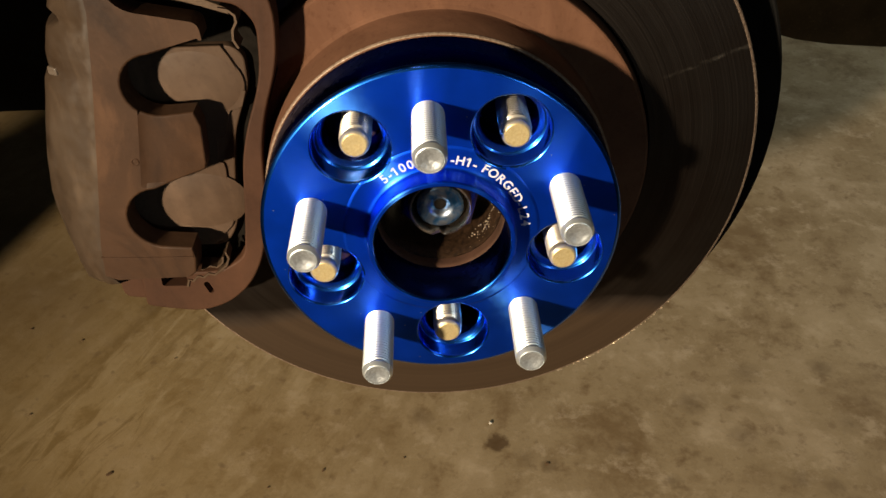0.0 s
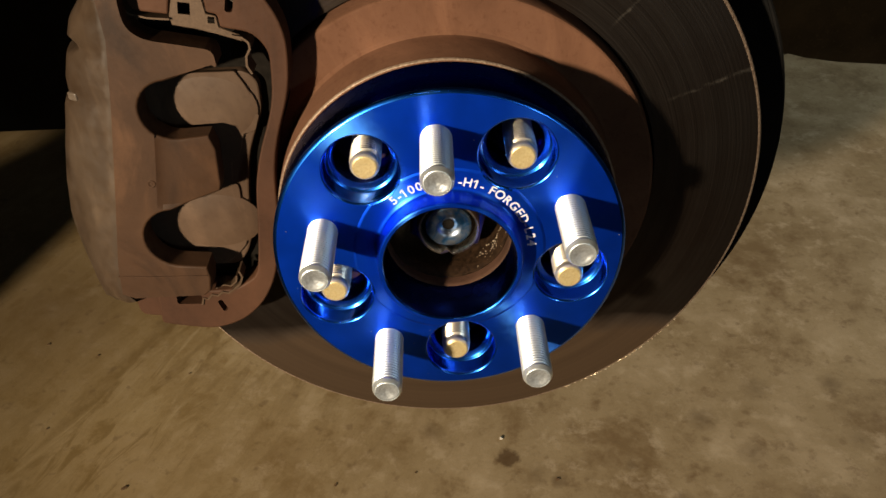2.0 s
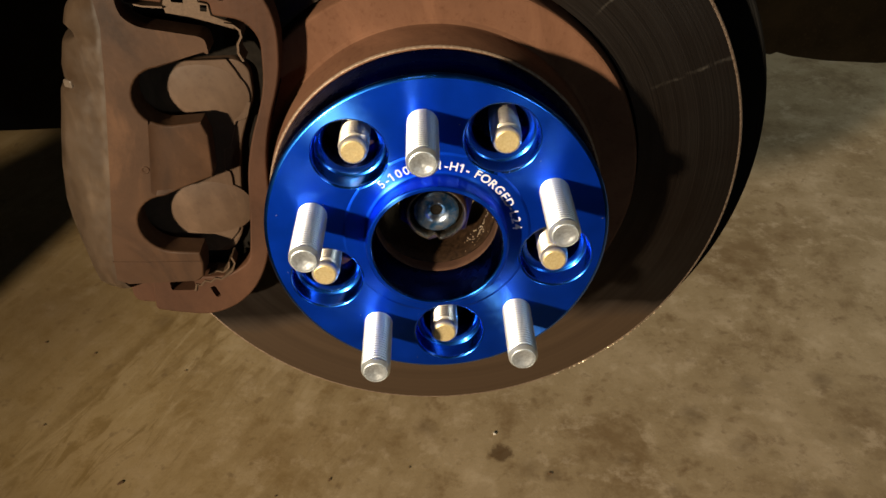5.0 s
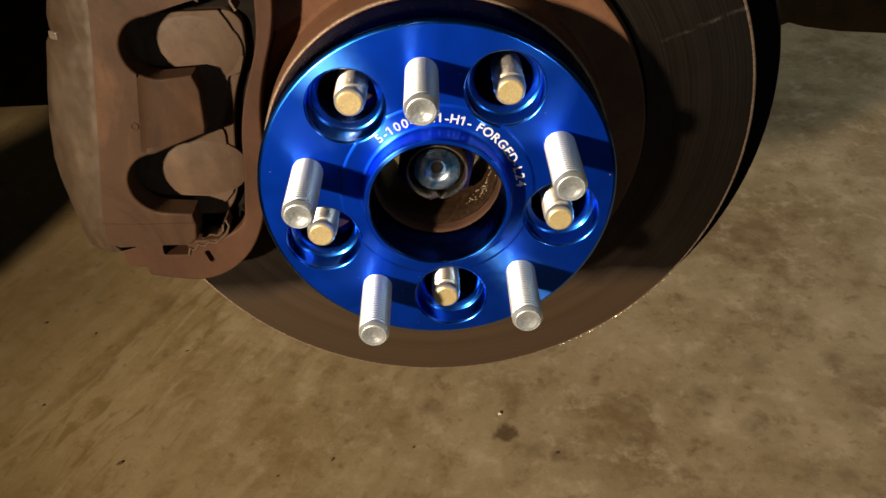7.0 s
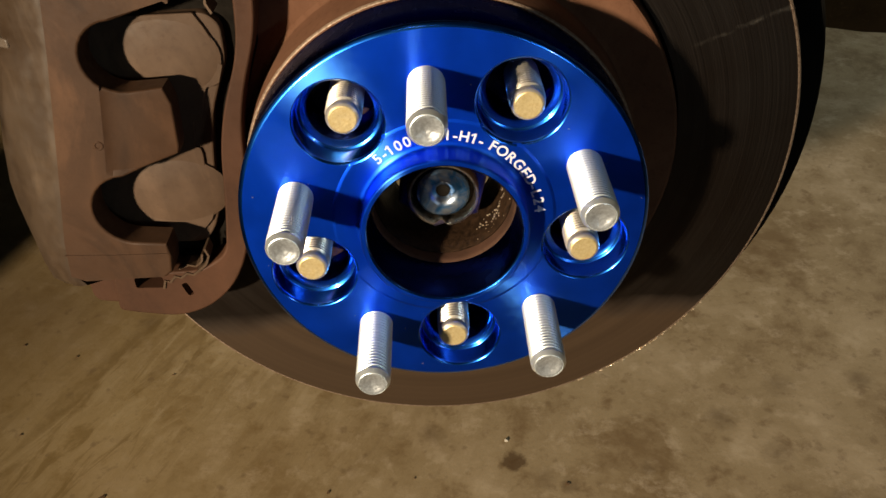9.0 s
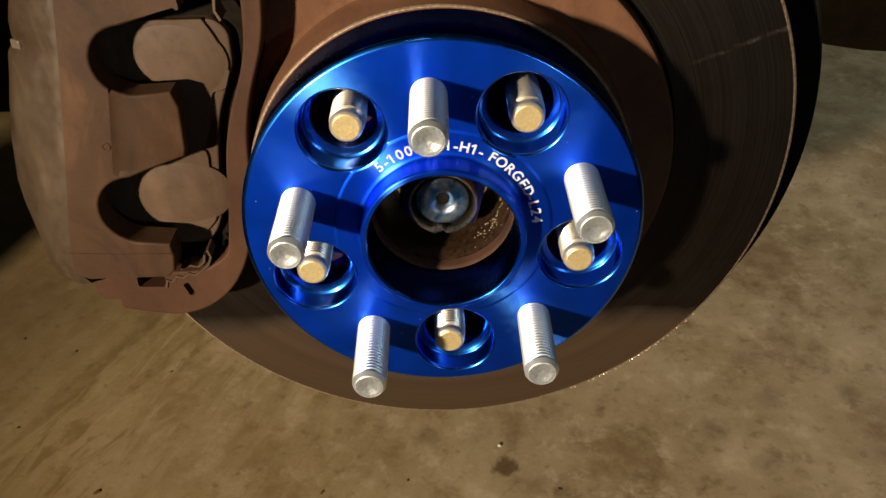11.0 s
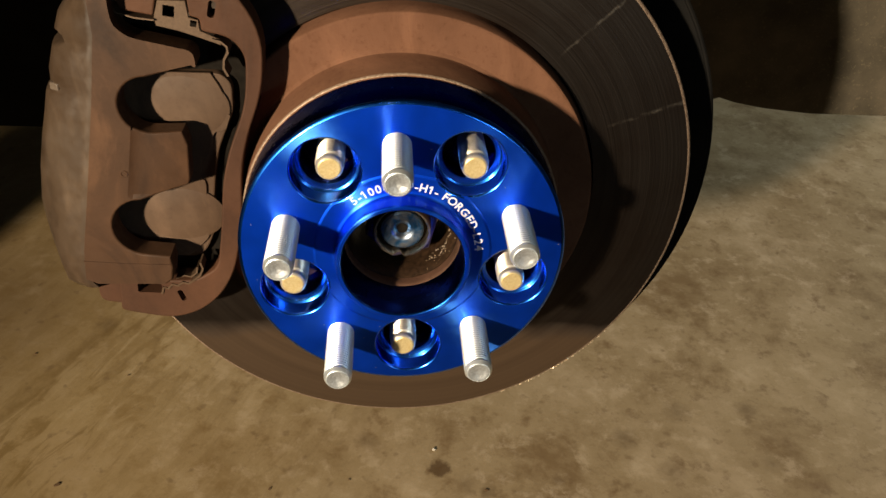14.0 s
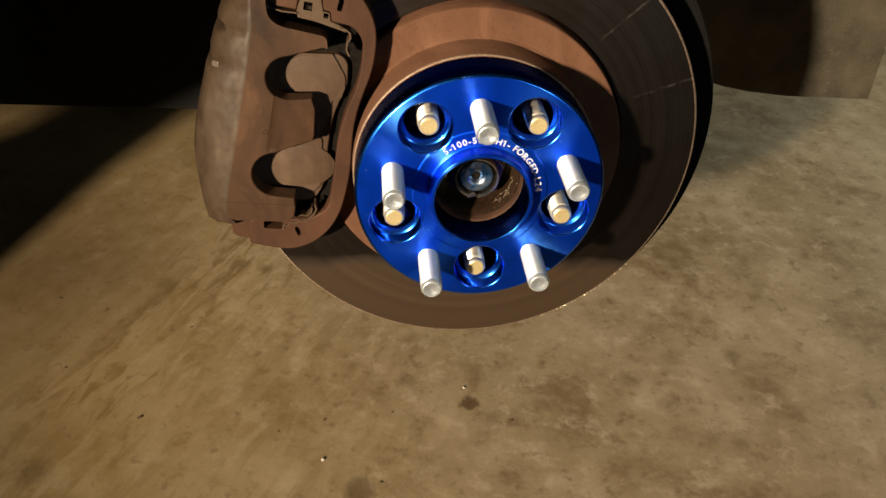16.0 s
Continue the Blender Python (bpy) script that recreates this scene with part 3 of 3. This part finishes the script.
def brake_rotor():
    top = thing("brake_rotor", "vented brake rotor, rusty hat and dark worn faces", "brake rotor")
    part("hat", lathe([(28.2, 25.2), (69.4, 25.2), (70.2, 25.5), (70.7, 26.4), (71.6, 43.6), (72.2, 45.4), (73.8, 46.2), (88.6, 46.2), (89.4, 46.5), (89.9, 47.3), (90.6, 54.3), (91.4, 60), (84, 60), (80, 53), (66, 52), (64, 33), (28.2, 31.8)], 192),
         HAT_RUST, top, "rust-brown rotor hat")
    # thin dark disc added for the shade in the depths of the stud holes
    part("hat_face", lathe([(28.3, 25.16), (68.5, 25.16), (68.5, 25.19), (28.3, 25.19)], 96), GREASE, top, "thin dark disc added to blacken the stud holes")
    part("worn_edge", lathe([(69.9, 25.2), (70.2, 25.3), (70.5, 25.55), (70.75, 26.0), (70.4, 26.1), (69.9, 25.7)], 192), WORN, top, "bright worn rim of the hat")
    part("outer_plate", lathe([(92.0, 54.0), (136.8, 54.0), (137.8, 54.5), (138.4, 55.6), (138.4, 61.5), (92.0, 61.5)], 192), ROTOR, top, "dark scored friction face")
    part("worn_edge", lathe([(136.9, 53.9), (137.8, 54.3), (138.5, 55.2), (138.6, 56.4), (138.3, 56.4), (137.0, 54.6)], 192), WORN, top, "bright worn outer edge")
    part("inner_plate", lathe([(92.0, 70.5), (138.2, 70.5), (138.2, 77), (137.4, 78), (92, 78)], 192), ROTOR, top)
    # bright shards added along the lower right edge in place of its glints
    for k in range(80):
        r = random.Random(500 + k)
        a = radians(r.triangular(-68, -36, -50))
        burr = again(burr, top, Matrix()) if k else part("burr", lathe([(0, -0.4), (0.4, 0), (0, 0.4)], 5, closed=False), FLECK, top, "tiny bright shard that stands for a glint on the worn edge", smooth=10)
        burr.matrix_basis = Matrix.Translation((138.1 * MM * math.cos(a), r.uniform(54.2, 55.2) * MM, 138.1 * MM * math.sin(a))) @ Matrix.Rotation(r.uniform(0, 6), 4, Vector((r.random(), r.random(), r.random()))) @ Matrix.Scale(r.uniform(0.7, 1.8), 4)
    vane = part("vane", box(96, 136.5, 61.3, 70.7, -2.2, 2.2), HAT_RUST, top)
    for k in range(1, 40):
        again(vane, top, pose(0, 0, 0, 0, 9 * k, 0))
    shield = thing("dust_shield", "black sheet steel dust shield behind the rotor", "dust shield")
    sheet = lathe([(60, 92), (140, 90), (150, 86), (156, 84), (157.5, 85.5), (151, 88), (140, 92), (60, 94)], 128)
    bmesh.ops.delete(sheet, geom=[v for v in sheet.verts if not -62 < math.degrees(math.atan2(v.co.z, v.co.x)) < 112], context="VERTS")
    part("sheet", sheet, SHIELD, shield)
    part("rim", lathe_arc(157.2, 85.2, 1.3, -60, 110), SHIELD, shield, "rolled rim of the shield")
    for a in (-50, -15, 60, 100):
        part("rivet", shift(lathe([(0, -1.2), (2.0, -0.8), (3.0, 0.3), (0, 0.3)], 12, closed=False), Matrix.Translation((148 * math.cos(radians(a)), 86.2, 148 * math.sin(radians(a))))), SHIELD, shield)


brake_rotor()


# ---------------------------------------------------------------- caliper
def ribbon(path, y0, y1, thick):
    """A bent strip of sheet that follows the path (x, z)."""
    up, low = [], []
    for k, p in enumerate(path):
        a, b = Vector(path[max(k - 1, 0)]), Vector(path[min(k + 1, len(path) - 1)])
        n = Vector((-(b - a).y, (b - a).x)).normalized() * thick / 2
        up.append(Vector(p) + n)
        low.append(Vector(p) - n)
    return plate(up + low[::-1], y0, y1, 0)


def slot(cx, cz, r, x_end, lean, steps=14):
    """The outline of a U-shaped opening from its upper end round to its lower end."""
    pts = [(cx + r * math.cos(a), cz + r * math.sin(a)) for a in (math.pi / 2 + math.pi * k / steps for k in range(steps + 1))]
    return [(x_end, cz + r + lean)] + pts + [(x_end, cz - r + lean)]


def brake_caliper():
    top = thing("brake_caliper", "dust-brown cast iron floating brake caliper over the rotor", "brake caliper")
    # front claw with three fingers, seen from outside
    claw = rounded([(-124, 114, 1), (-112, 114, 1), (-115.5, 98, 5), (-114.5, 88, 4), (-109, 83.6, 4), (-84.5, 78.6, 3), (-83.8, 70.6, 3)], 4)
    claw += [Vector(p) for p in slot(-104.5, 54.5, 12.6, -93, 0.5)[1:]]
    claw += [Vector((-91.8, 38.0)), Vector((-91.2, 36)), Vector((-92.0, 20)), Vector((-92.8, 17.0))]
    claw += [Vector(p) for p in slot(-113.5, -3.5, 13.9, -104, -1.0)[1:]]
    claw += [Vector((-103.7, -22.0)), Vector((-103.3, -24)), Vector((-104.4, -31)), Vector((-107, -33.2)), Vector((-138, -33.5)), Vector((-143, -31)), Vector((-141.5, -16)), Vector((-134, 21)), Vector((-127, 57)), Vector((-122.5, 84))]
    front = plate(claw, 23, 34.5, 3.8, 5, lambda x, z: math.hypot(x + 104.5, z - 54.5) < 21 or math.hypot(x + 113.5, z + 3.5) < 22 or (x > -106 and -34 < z < 46))
    for a, b in ((13.0, -1.0), (45.0, 1.0)):
        bmesh.ops.bisect_plane(front, geom=list(front.verts) + list(front.edges) + list(front.faces), plane_co=(-100, 30, a), plane_no=(0, 0, 1))
    bmesh.ops.bisect_plane(front, geom=list(front.verts) + list(front.edges) + list(front.faces), plane_co=(-117, 30, 22), plane_no=(1, 0, -0.17))
    for v in front.verts:
        past = v.co.x + 117 - 0.17 * (v.co.z - 22)
        if past > 0.1 and 12.9 < v.co.z < 45.1 and v.co.y < 30:
            v.co.y += 0.8 + 0.10 * past
    # the bridge that runs back over the rotor's edge
    bm = bmesh.new()
    ribs = []
    for z, ridge, side in ((114, -121, -128), (104, -122, -130), (97, -122, -133), (88, -122.4, -140), (82.5, -123, -142), (80, -123.3, -139.6), (77.2, -123.8, -139), (75, -124.2, -144.3), (66, -125.5, -147), (60.5, -126.4, -147.4), (58, -126.8, -145.6), (55, -127.3, -150.2),
                           (46, -129.3, -152.4), (36, -131.2, -155.2), (21, -134, -158.6), (5, -137, -161), (-4, -139, -161), (-16, -141.5, -160), (-27, -143, -158.5), (-33, -143.2, -156.5), (-36, -141, -152)):
        path = [(ridge + 7, 44), (ridge + 2.6, 23.9), (ridge + 1.3, 23.6), (ridge - 0.3, 23.35), (ridge - 2.6, 24.1), (ridge * 0.62 + side * 0.38, 26.6), (ridge * 0.2 + side * 0.8, 31), (side + 1.2, 35), (side, 40), (side - 1.0, 46), (side - 1.5, 96), (side + 14, 104), (-139.5, 104), (-139.5, 50)]
        low = 0.5 if z < -30 else 0.22 if z < -20 else 0.0
        ribs.append([bm.verts.new((x, y, z - low * min(max(y - 24, 0), 20))) for x, y in path])
    for a, b in zip(ribs, ribs[1:]):
        for k in range(len(a)):
            j = (k + 1) % len(a)
            bm.faces.new((a[k], a[j], b[j], b[k]))
    bm.faces.new(ribs[0])
    bm.faces.new(ribs[-1][::-1])
    bmesh.ops.recalc_face_normals(bm, faces=bm.faces)
    bmesh.ops.triangulate(bm, faces=[f for f in bm.faces if len(f.verts) > 4])
    part("body", front, DUSTY, top, "dusty cast claw with three fingers", smooth=22)
    part("bridge", bm, BRIDGE_SHEEN, top, "bridge over the rotor, greyish sheen painted in", smooth=60)
    part("parting_line", ribbon([(-142.6, -21.4), (-125, -22.4), (-104.5, -22.8)], 22.75, 26, 0.5), DUSTY, top)
    part("casting_mark", shift(lathe([(0, -0.05), (0.9, 0.0), (1.2, -0.25), (1.5, -0.25), (1.9, 0.1)], 20, closed=False), Matrix.Translation((-118.7, 22.95, 23.4))), DUSTY, top, "small round casting mark")
    part("nub", plate(rounded([(-2.4, -1.8, 1), (2.4, -1.8, 1), (2.4, 1.8, 1), (-2.4, 1.8, 1)]), 0, 8, 1.2, 3), FLECK_IRON, top, "small lighter cast nub", m=Matrix.Translation((-0.1442, 0.0312, 0.0588)) @ pose(0, 0, 0, 0, 0, -30))


brake_caliper()


# moves bracket parts towards the camera's eye, so their outline still fits its view
TOWARD_CAMERA = HUB @ Matrix.Translation(Vector((-19.5, -323.5, 218.5)) * MM) @ Matrix.Scale(0.9847, 4) @ Matrix.Translation(Vector((19.5, 323.5, -218.5)) * MM)


def caliper_bracket():
    top = thing("caliper_bracket", "rusty cast iron caliper bracket round the pads", "caliper bracket", TOWARD_CAMERA)
    outline = rounded([(-128, 122, 6), (-92, 120, 14), (-70, 101, 14), (-58.5, 82, 12), (-59.5, 58, 12), (-71, 26, 16), (-73, -12, 16), (-78.6, -36, 14), (-86, -49.5, 12), (-97, -59, 10), (-110, -63, 8), (-127, -60, 6), (-134.0, -58.2, 2), (-133.0, -42, 2),
                       (-126, -41, 1), (-97, -40.6, 4), (-86, -33.4, 5), (-82.6, -12, 10), (-80.2, 12, 12), (-76.2, 28, 12), (-67.4, 50, 12), (-66, 72, 6), (-71.5, 79.5, 4), (-83, 82, 1), (-83.5, 87, 1), (-87.2, 88, 1), (-87.8, 95, 1), (-99.8, 95, 1), (-101.5, 87.8, 1), (-114.5, 90, 2), (-118, 98, 3), (-118, 112, 2)])
    frame_ = part("frame", plate(outline, 36.5, 48.0, 1.2, 3), BRACKET, top, smooth=50)
    holes = []
    for x, z, wide, high, lean in ((-78.2, 91.2, 3.0, 7.0, 12), (-104.4, -49.4, 2.6, 6.4, -20), (-119, -45.2, 11.5, 5.2, 2)):
        c = part("cutter", plate(rounded([(-wide / 2, -high / 2, 1.3), (wide / 2, -high / 2, 1.3), (wide / 2, high / 2, 1.3), (-wide / 2, high / 2, 1.3)]), 30, 50, 0), BRACKET)
        c.matrix_world = TOWARD_CAMERA @ Matrix.Translation((x * MM, 0, z * MM)) @ pose(0, 0, 0, 0, lean, 0)
        holes.append(c)
    cut(frame_, holes)
    finish(frame_, BRACKET, 50)
    part("foot", plate(rounded([(-144.5, -42.5, 2.5), (-132, -42.5, 1), (-133, -56.5, 1), (-144.0, -55.0, 4)]), 39.5, 47.0, 1.5, 3), BRACKET, top, "stepped-back foot at the end of the bracket", smooth=50)


def pad_clips():
    upper = thing("pad_clip", "thin dusty spring steel clip between pad and bracket", "pad clip", TOWARD_CAMERA, group="pad clips")
    tab = part("tab", plate([(-101.5, 87.2), (-99.4, 94.2), (-88.4, 94.2), (-87.6, 87.4), (-84, 86.4), (-83.6, 82.0), (-76, 78.6), (-75.5, 76.0), (-84, 79.0), (-92, 81.6), (-101, 83.6)], 37.0, 37.8, 0.2, 1), CLIP, upper)
    holes = []
    for x, z, a in ((-95.4, 89.8, 4.6), (-86.0, 84.9, 2.6)):
        c = part("cutter", box(-a / 2, a / 2, 30, 45, -a / 2, a / 2), CLIP)
        c.matrix_world = TOWARD_CAMERA @ Matrix.Translation((x * MM, 0, z * MM)) @ pose(0, 0, 0, 0, 8, 0)
        holes.append(c)
    cut(tab, holes)
    finish(tab, CLIP)
    part("edge_strip", ribbon([(-119, 98), (-118.4, 93), (-115.6, 89), (-109, 87.2), (-101.2, 86.4)], 35.4, 46, 0.7), CLIP, upper, "bent bright edge of the clip")
    part("spring_leg", ribbon([(-79, 78.8), (-75.5, 78.0), (-73.2, 76.0), (-73.0, 73.4), (-74.8, 70.4), (-75.2, 66.6), (-73.6, 63.2)], 35.6, 45, 0.9), CLIP, upper, "curled spring leg")
    lower = thing("pad_clip", "crumpled spring steel clip at the lower bracket", "pad clip", TOWARD_CAMERA, group="pad clips")
    part("tab", plate([(-123.0, -44.2), (-119.4, -43.4), (-115.8, -44.4), (-116.4, -46.6), (-121.6, -46.2)], 42.6, 43.4, 0.2, 1), CLIP, lower)
    part("edge_strip", ribbon([(-113.6, -48.2), (-112.4, -44.4), (-110.4, -45.2), (-108, -42.6), (-105.6, -43.4), (-103, -41.4), (-100.4, -42.2), (-98, -40.4), (-94.6, -37.4), (-93.0, -33.6), (-94.0, -30.2)], 35.8, 44, 0.9), CLIP, lower)
    part("spring_leg", ribbon([(-106, -39.4), (-102, -37.8), (-99, -38.6), (-96.2, -36.2), (-95.6, -33.0)], 36.4, 43, 0.8), CLIP, lower)


caliper_bracket()
pad_clips()


def brake_pad():
    top = thing("brake_pad", "outer brake pad with dusty steel backing plate in the caliper", "brake pad")
    outline = rounded([(-128, 62.4, 3), (-78, 62.4, 3), (-73.5, 58, 4), (-73.7, 44.8, 4), (-78.6, 33.7, 5), (-81.7, 25.6, 4), (-84.2, 12.3, 4), (-85.9, -1.4, 4), (-85.9, -12, 4), (-89.5, -23, 4), (-94.7, -30, 4), (-137, -29, 4), (-138, 0, 4)])
    part("backing_plate", plate(outline, 41.6, 46.0, 0.7), SHIM, top)
    shim = rounded([(-127, 62.8, 3), (-81.9, 62.8, 0.5), (-80.5, 60.2, 0.5), (-78.9, 57.4, 1), (-77.2, 53.4, 1), (-76.9, 50.4, 1), (-77.6, 47.3, 0.6), (-76.5, 44.6, 0.6), (-74.9, 43.6, 0.4), (-77.2, 37.0, 0.5), (-79.7, 35.8, 0.5), (-82.2, 35.4, 0.5), (-83.5, 32.5, 1), (-84.7, 28.3, 1), (-86.6, 23.2, 0.4), (-89.4, 22.6, 0.5),
                    (-90.8, 12.6, 0.5), (-88.8, 11.7, 0.5), (-88.3, 9.1, 0.6), (-88.6, 3.9, 1), (-87.8, -1.5, 0.4), (-85.8, -2.0, 0.4), (-85.4, -10.6, 0.5), (-87.9, -12.4, 0.5), (-89.0, -16.5, 1), (-90.0, -19.2, 1), (-93.1, -22.6, 1), (-97.5, -26.7, 1), (-99.7, -28.4, 0.5), (-112, -20.6, 2), (-128, -20.6, 2), (-136, 0, 3)], 3)
    part("shim", plate(shim, 40.3, 41.55, 0.2, 1), SHIM, top, "dusty pressed steel shim")
    for x, z, wide, high in ((-95, 47, 20, 15), (-101, -6, 20, 14)):
        dome = lathe([(1.0, 0.5), (0.93, 0.25), (0.8, 0.0), (0.6, -0.4), (0.35, -0.7), (0, -0.8)], 36, closed=False)
        bmesh.ops.transform(dome, matrix=Matrix.Translation((x, 40.0, z)) @ Matrix.Diagonal((wide, 1.0, high, 1)), verts=dome.verts)
        part("boss", dome, SHIM, top, "rounded pressed boss", smooth=80)
    # lining widened beyond the pad to paint the shaded gap to the bracket black
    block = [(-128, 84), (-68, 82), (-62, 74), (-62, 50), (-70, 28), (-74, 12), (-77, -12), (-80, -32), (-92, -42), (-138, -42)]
    part("friction_block", plate(block, 46.05, 53.6, 0.5), LINING_AND_GAP, top)


brake_pad()


# ---------------------------------------------------------------- car around the wheel
def car_body():
    top = thing("car", "dark jacked-up car body with an empty wheel arch", "car")
    # unseen fender; its rear arch edge is set to block light on the left
    arch = [(-588, -49), (-483, -20), (-377, 37), (-334, 115), (-302, 183), (-290, 228)] + [(0 + 345 * math.cos(a), 130 + 345 * math.sin(a)) for a in (radians(150 - 183 * k / 34) for k in range(35))]
    part("fender", plate([(-1500, -49)] + arch + [(1100, -60), (1100, 620), (-1500, 620)], -84, -64, 2.0), PAINT, top, "unseen dark painted fender, arch edge shaped to block the work light")
    # unseen flap, added only to cast the slanting shadow band on the floor
    part("mud_flap", plate([(-706, -49.5), (-588.5, -49.5), (-609, -94), (-630, -234), (-785, -234), (-785, -110), (-738, -74)], -79, -74, 1.0), BLACK, top, "unseen black flap added to cast the shadow band")
    # inner liner: a frayed lower edge towards the front, plain towards the rear
    edge = [(110, -58), (215, -64), (244, -68), (256, -74), (259, -82), (262, -90), (265, -84), (272, -86), (277, -84), (290, -88), (318, -93), (360, -97), (446, -98), (446, 480), (110, 480)]
    part("liner_panel", plate(edge, 383, 388, 0), DUSTBLACK, top, "dusty black plastic liner with a frayed lower edge")
    part("liner_panel", plate([(-1500, -140), (-150, -142), (-60, -70), (109, -58), (109, 480), (-1500, 480)], 420, 426, 0), BLACK, top, "black plastic liner")
    roof = bmesh.new()
    prev = None
    for x, z in (p for p in arch if p[1] > 150):
        pair = (roof.verts.new((x, -64, z)), roof.verts.new((x, 420, z)))
        if prev:
            roof.faces.new((prev[0], pair[0], pair[1], prev[1]))
        prev = pair
    part("arch_liner", roof, BLACK, top)
    # unseen box added to shade the floor behind the wheel
    part("underbody", box(-1500, 446, 426, 1900, 60, 120), BLACK, top)


car_body()


# ---------------------------------------------------------------- floor litter
def crumb(name, x, y, size, material, label, seed):
    bm = bmesh.new()
    bmesh.ops.create_icosphere(bm, subdivisions=2, radius=1.0)
    for v in bm.verts:
        v.co += 0.35 * noise.noise_vector(v.co * 1.3 + Vector((seed, seed * 2.1, 0)))
        v.co = Vector((v.co.x * size[0], v.co.y * size[1], v.co.z * size[2]))
    low = min(v.co.z for v in bm.verts)
    bmesh.ops.translate(bm, vec=(0, 0, -low), verts=bm.verts)
    ob = part(name, bm, material, scale=0.001, m=pose(x, y, 0.0005, 0, 0, 37 * seed))
    return tagged(ob, label, "debris", "floor debris")


CRUMB = plain("dark_grit", (0.09, 0.05, 0.022), (0.14, 0.08, 0.036), 0.8, 900.0)
PALE = plain("pale_grit", (0.6, 0.55, 0.47), (0.5, 0.45, 0.38), 0.7, 900.0)
for n, (x, y, size) in enumerate(((-0.267, 0.177, (2.6, 1.7, 0.35)), (-0.097, 0.172, (1.7, 1.0, 0.25)), (0.080, 0.169, (1.4, 1.9, 0.25)), (-0.045, 0.098, (1.6, 1.0, 0.25)), (-0.139, 0.158, (1.0, 0.8, 0.2)), (-0.382, 0.348, (1.6, 1.3, 0.3)), (-0.330, 0.330, (1.5, 1.0, 0.3)), (-0.033, 0.181, (1.1, 0.7, 0.2)), (-0.350, 0.243, (1.2, 1.0, 0.25)), (-0.239, 0.302, (1.3, 0.8, 0.25)))):
    crumb("grit", x, y, size, CRUMB, "small dark crumb of grit on the concrete", n + 1)
for n, (x, y, size) in enumerate(((0.038, 0.212, (1.4, 1.6, 0.8)), (-0.097, 0.124, (1.7, 1.9, 1.0)))):
    crumb("grit", x, y, size, PALE, "small pale chip of grit on the concrete", n + 9)
